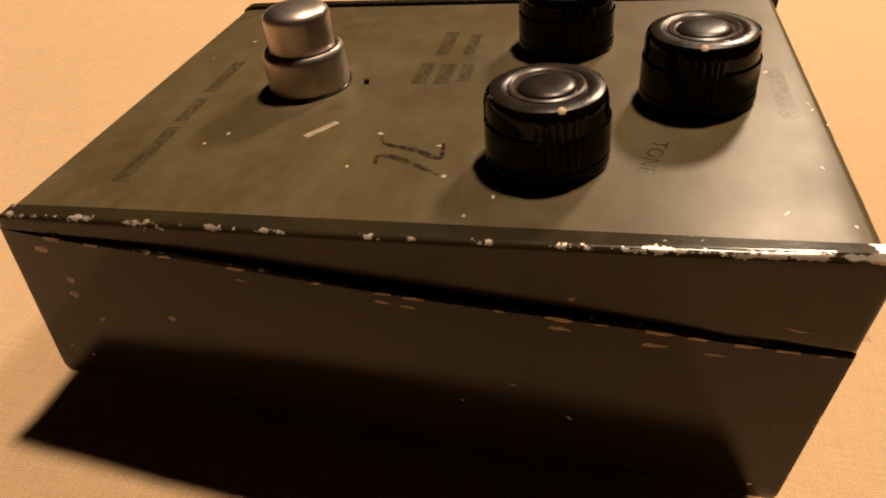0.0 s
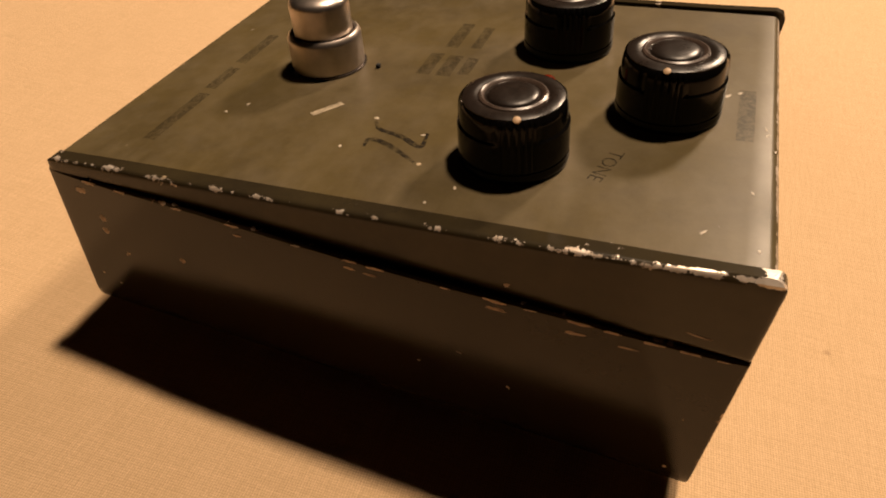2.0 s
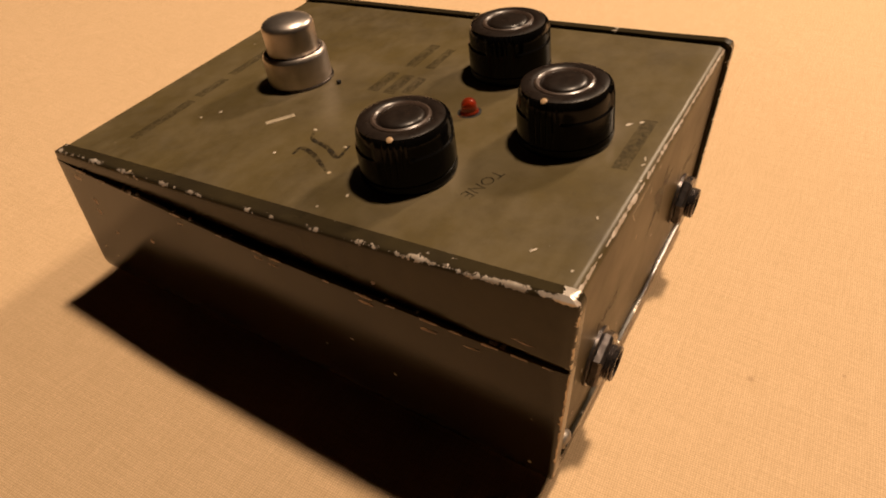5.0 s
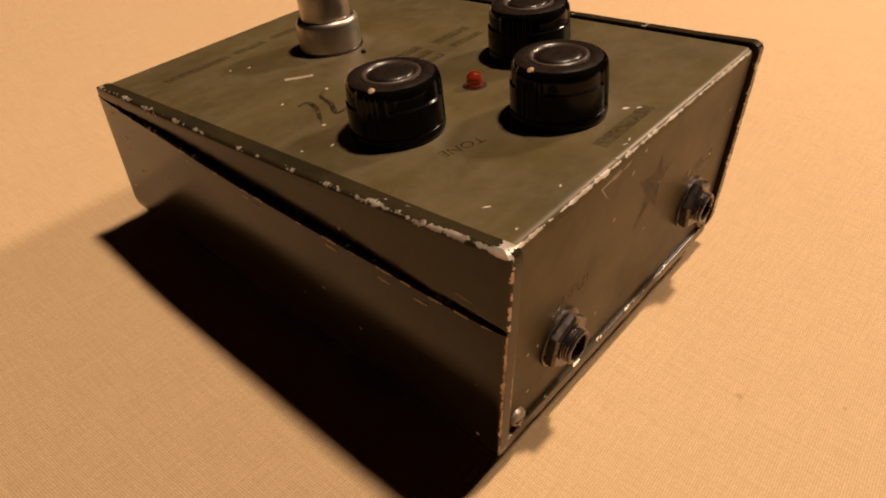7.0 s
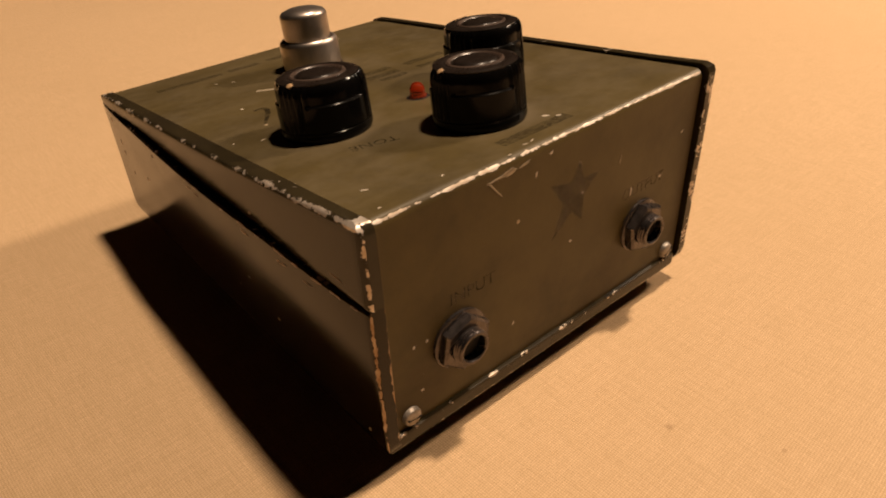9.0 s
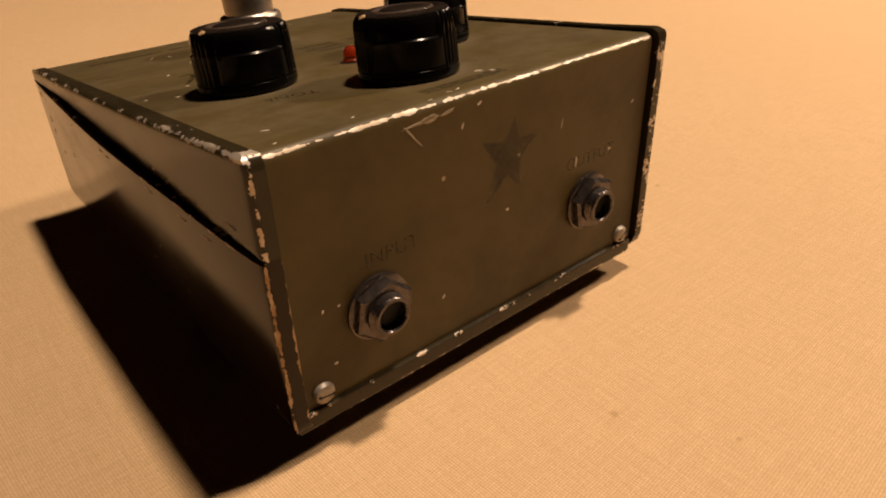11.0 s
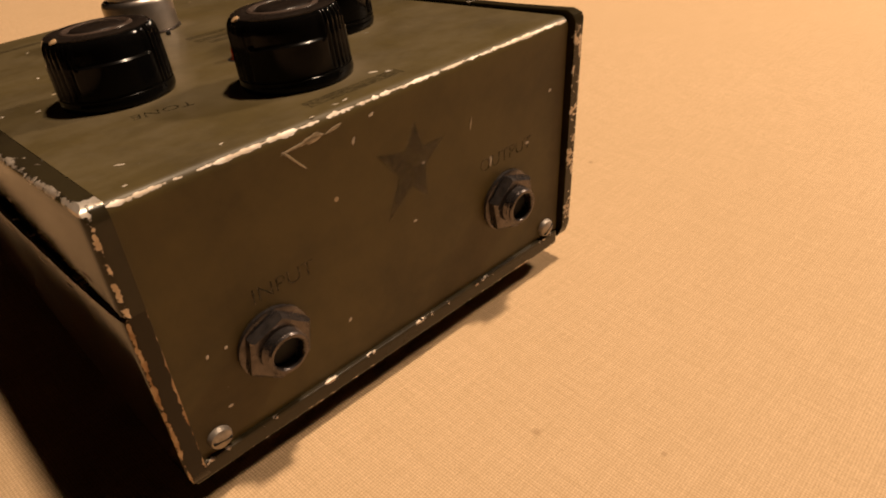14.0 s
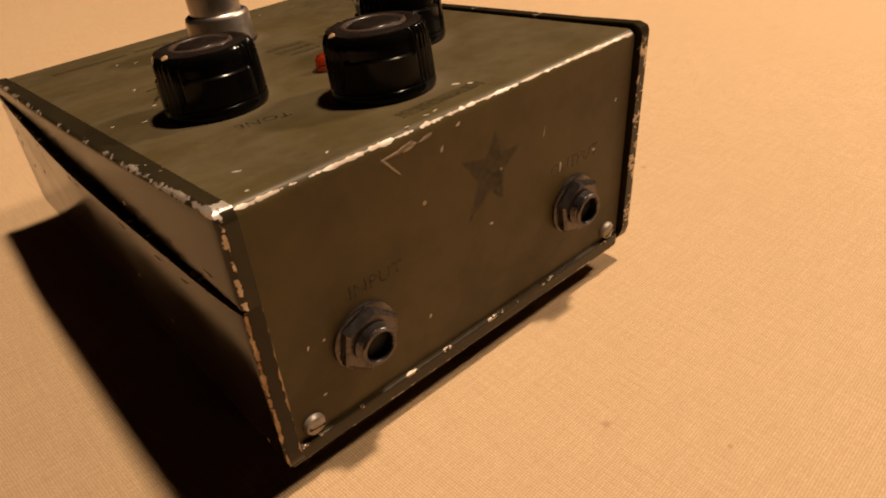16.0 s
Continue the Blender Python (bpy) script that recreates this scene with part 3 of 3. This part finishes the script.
# ---- single chips and scrapes in the paint ----
def chip(place, length, width, material, name="paint_chip"):
    rng = random.Random(round(place.translation.x * 1e6) * 7 + round(place.translation.y * 1e6) * 3 + round(place.translation.z * 1e6))
    bm = bmesh.new()
    n = 18
    ring = []
    for i in range(n):
        a = 2 * math.pi * i / n
        k = 0.62 + 0.5 * rng.random()
        ring.append((length / 2 * math.cos(a) * k, width / 2 * math.sin(a) * k))
    low = [bm.verts.new((x, y, 0)) for x, y in ring]
    high = [bm.verts.new((x * 0.8, y * 0.8, 0.00007)) for x, y in ring]
    bm.faces.new(high)
    for i in range(n):
        j = (i + 1) % n
        bm.faces.new((low[i], low[j], high[j], high[i]))
    ob = part(name, bm, material, pedal, smooth=0)
    ob.matrix_local = place
    return ob


MM = 0.001
for x, y, l, w, turn in ((13.85, 68.34, 1.7, 0.9, 20), (23.57, 101.45, 1.4, 1, 0), (38.24, 98.1, 2, 1.3, 60), (36.83, 135.79, 1.5, 1, 0), (31.85, 139.62, 1.6, 1.2, 40), (7.18, 72.95, 1.3, 0.8, 0), (33.22, 83.12, 1.6, 1, 90), (12.29, 15.88, 2.6, 0.9, -35), (9.02, 5.57, 1.3, 0.8, 0), (28.13, 7.3, 1.5, 0.7, 30), (70.05, 14.21, 2.6, 1.3, -40), (72.1, 11.35, 2, 1.1, -40), (55.29, 5, 2.4, 0.6, 20), (52.45, 4.58, 1.7, 0.6, -30), (45.54, 2.92, 1.4, 0.7, 0)):
    chip(on_top(x * MM, y * MM, 0.00002, turn), l * 0.9 * MM, w * 0.9 * MM, chip_pale)
scrape = part("pale_scrape", block(-0.0046, 0.0046, -0.0010, 0.0010, 0, 0.00006), tape_pale, pedal, "short pale rubbed dash")
scrape.matrix_local = on_top(0.0397, 0.1130, 0.00002, -36)
for x, z, l, w, turn in ((94.76, 47.32, 2.6, 0.9, 85), (87.85, 60.41, 3.2, 0.45, 80), (117.81, 59.04, 1.2, 0.6, 40), (109.15, 47.18, 1.2, 0.7, 0), (53.42, 68.98, 1.6, 0.7, 70), (46.01, 25.28, 1.1, 0.7, 50), (11.8, 37.44, 1.1, 0.6, 80), (15.97, 37.21, 0.8, 0.6, 0), (68.3, 42.25, 1, 0.6, 0), (72.08, 56.36, 0.9, 0.5, 0), (39.37, 70.19, 6.6, 0.55, -50), (41.59, 73.06, 11, 0.6, 4), (44.12, 73.27, 5, 1.3, 8), (49.18, 73.49, 4, 0.7, 10), (58.65, 73.1, 1.3, 0.7, 30), (13.42, 22.11, 1, 0.6, 0)):
    chip(on_front(x * MM, z * MM, 0.00002, turn), l * 1.2 * MM, w * 1.3 * MM, chip_pale if l < 3 else tape_pale)
for y, z, l, w, turn in ((50.85, 59.99, 1.2, 0.9, 40), (11.37, 59.89, 5, 0.35, -3), (52.4, 54.28, 4.2, 0.9, 3), (158.85, 43.38, 2.2, 1.6, 70), (159.48, 38.82, 2, 1.6, 0), (154.61, 32.07, 1.4, 1, 50), (135.58, 37.2, 1.5, 1.7, 70), (59.68, 35.01, 1.4, 0.5, 0), (69.87, 26.76, 0.9, 0.6, 0), (47.03, 26.66, 1.3, 0.6, -40), (86.15, 54.42, 3, 0.6, 2), (81.08, 54.19, 3, 0.6, 0), (34.91, 52.9, 5, 0.8, 2), (23.8, 52.3, 5, 0.6, 4), (115.46, 53.89, 2.4, 0.6, 0), (162.78, 51.41, 3.4, 1.6, 10)):
    chip(on_side(y * MM, z * MM, 0.00003, turn), l * 1.2 * MM, w * 1.4 * MM, chip_rust)

for y, l, w in ((5.2, 4, 0.5), (12.31, 6, 0.7), (19.48, 5, 0.9), (27.7, 4.5, 0.7), (34.81, 6, 1), (44.82, 3, 0.5), (52.81, 5, 1.1), (63.79, 2.5, 0.5), (79.88, 4, 0.8), (85.97, 3.5, 0.7), (99.37, 2.5, 0.5), (116.31, 3.5, 0.7), (131.71, 3, 0.6), (149.04, 4, 0.8), (158.75, 4.5, 1.1)):
    chip(on_side(y * MM, lower_top(y * MM) - 0.0007, 0.00003, 3), l * 1.2 * MM, w * 1.2 * MM, chip_rust)


# ---- table, cloth, board, room ----
EDGE = 0.985


def sheet():
    """The cloth lies on the table and hangs over its far edge."""
    bm = bmesh.new()
    xs = [-0.9 + 1.9 * i / 76 for i in range(77)]
    line = [(-0.75 + (EDGE + 0.75 - 0.010) * i / 64, 0.0) for i in range(65)]
    line += [(EDGE - 0.010 + 0.010 * math.sin(a), -0.010 + 0.010 * math.cos(a)) for a in (0.4, 0.8, 1.2, 1.57)]
    line += [(EDGE, -0.010 - 0.03 * k) for k in range(1, 6)]
    grids = []
    for drop in (0.0, 0.0009):
        grid = []
        for x in xs:
            row = []
            for y, z in line:
                away = min(1, max(0, math.hypot(x - 0.06, y - 0.08) - 0.16) * 4)
                wave = (noise.noise(Vector((x * 5, y * 5, 0.3))) - 0.35) * 0.0012 * away
                row.append(bm.verts.new((x, y - (drop if z < -0.005 else 0), z + min(0, wave) - drop)))
            grid.append(row)
        grids.append(grid)
    for grid in grids:
        for a, b in zip(grid, grid[1:]):
            for i in range(len(line) - 1):
                bm.faces.new((a[i], b[i], b[i + 1], a[i + 1]))
    return bm


tagged(part("tablecloth", sheet(), cloth, None), "plain woven beige cotton cloth spread over a table", "tablecloth")

table = thing("table", (0.05, -0.08, -0.75), label="dark wooden table under a beige cloth", category="table")
part("tabletop", block(-0.93, 0.93, -0.66, EDGE + 0.062, 0.715, 0.7472, 0.003), dark_wood, table)
for sx in (-0.85, 0.85):
    for sy in (-0.58, 0.96):
        part("leg", block(sx - 0.03, sx + 0.03, sy - 0.03, sy + 0.03, 0, 0.7148, 0.003), dark_wood, table)

board = thing("wooden_board", (0.103, 0.888, 0.0003), label="thick pale pine board lying near the cloth's edge", category="wooden board")
part("plank", block(-0.24, 0.0, -0.62, 0.0, 0.0, 0.042, 0.002), pine, board)
board.matrix_world = pose(0.103, 0.888, 0.0003, 0, 0, -27.7)

for name, x0, x1, y0, y1, z0, z1, mat in (
        ("floor", -2.4, 2.6, -2.2, 2.6, -0.80, -0.75, boards),
        ("ceiling", -2.4, 2.6, -2.2, 2.6, 2.75, 2.80, plaster),
        ("wall_north", -2.4, 2.6, 2.6, 2.7, -0.75, 2.75, plaster),
        ("wall_south", -2.4, 2.6, -2.3, -2.2, -0.75, 2.75, plaster),
        ("wall_east", 2.6, 2.7, -2.2, 2.6, -0.75, 2.75, plaster),
        ("wall_west", -2.5, -2.4, -2.2, 2.6, -0.75, 2.75, plaster)):
    tagged(part(name, block(x0, x1, y0, y1, z0, z1), mat, None), kind="structure")
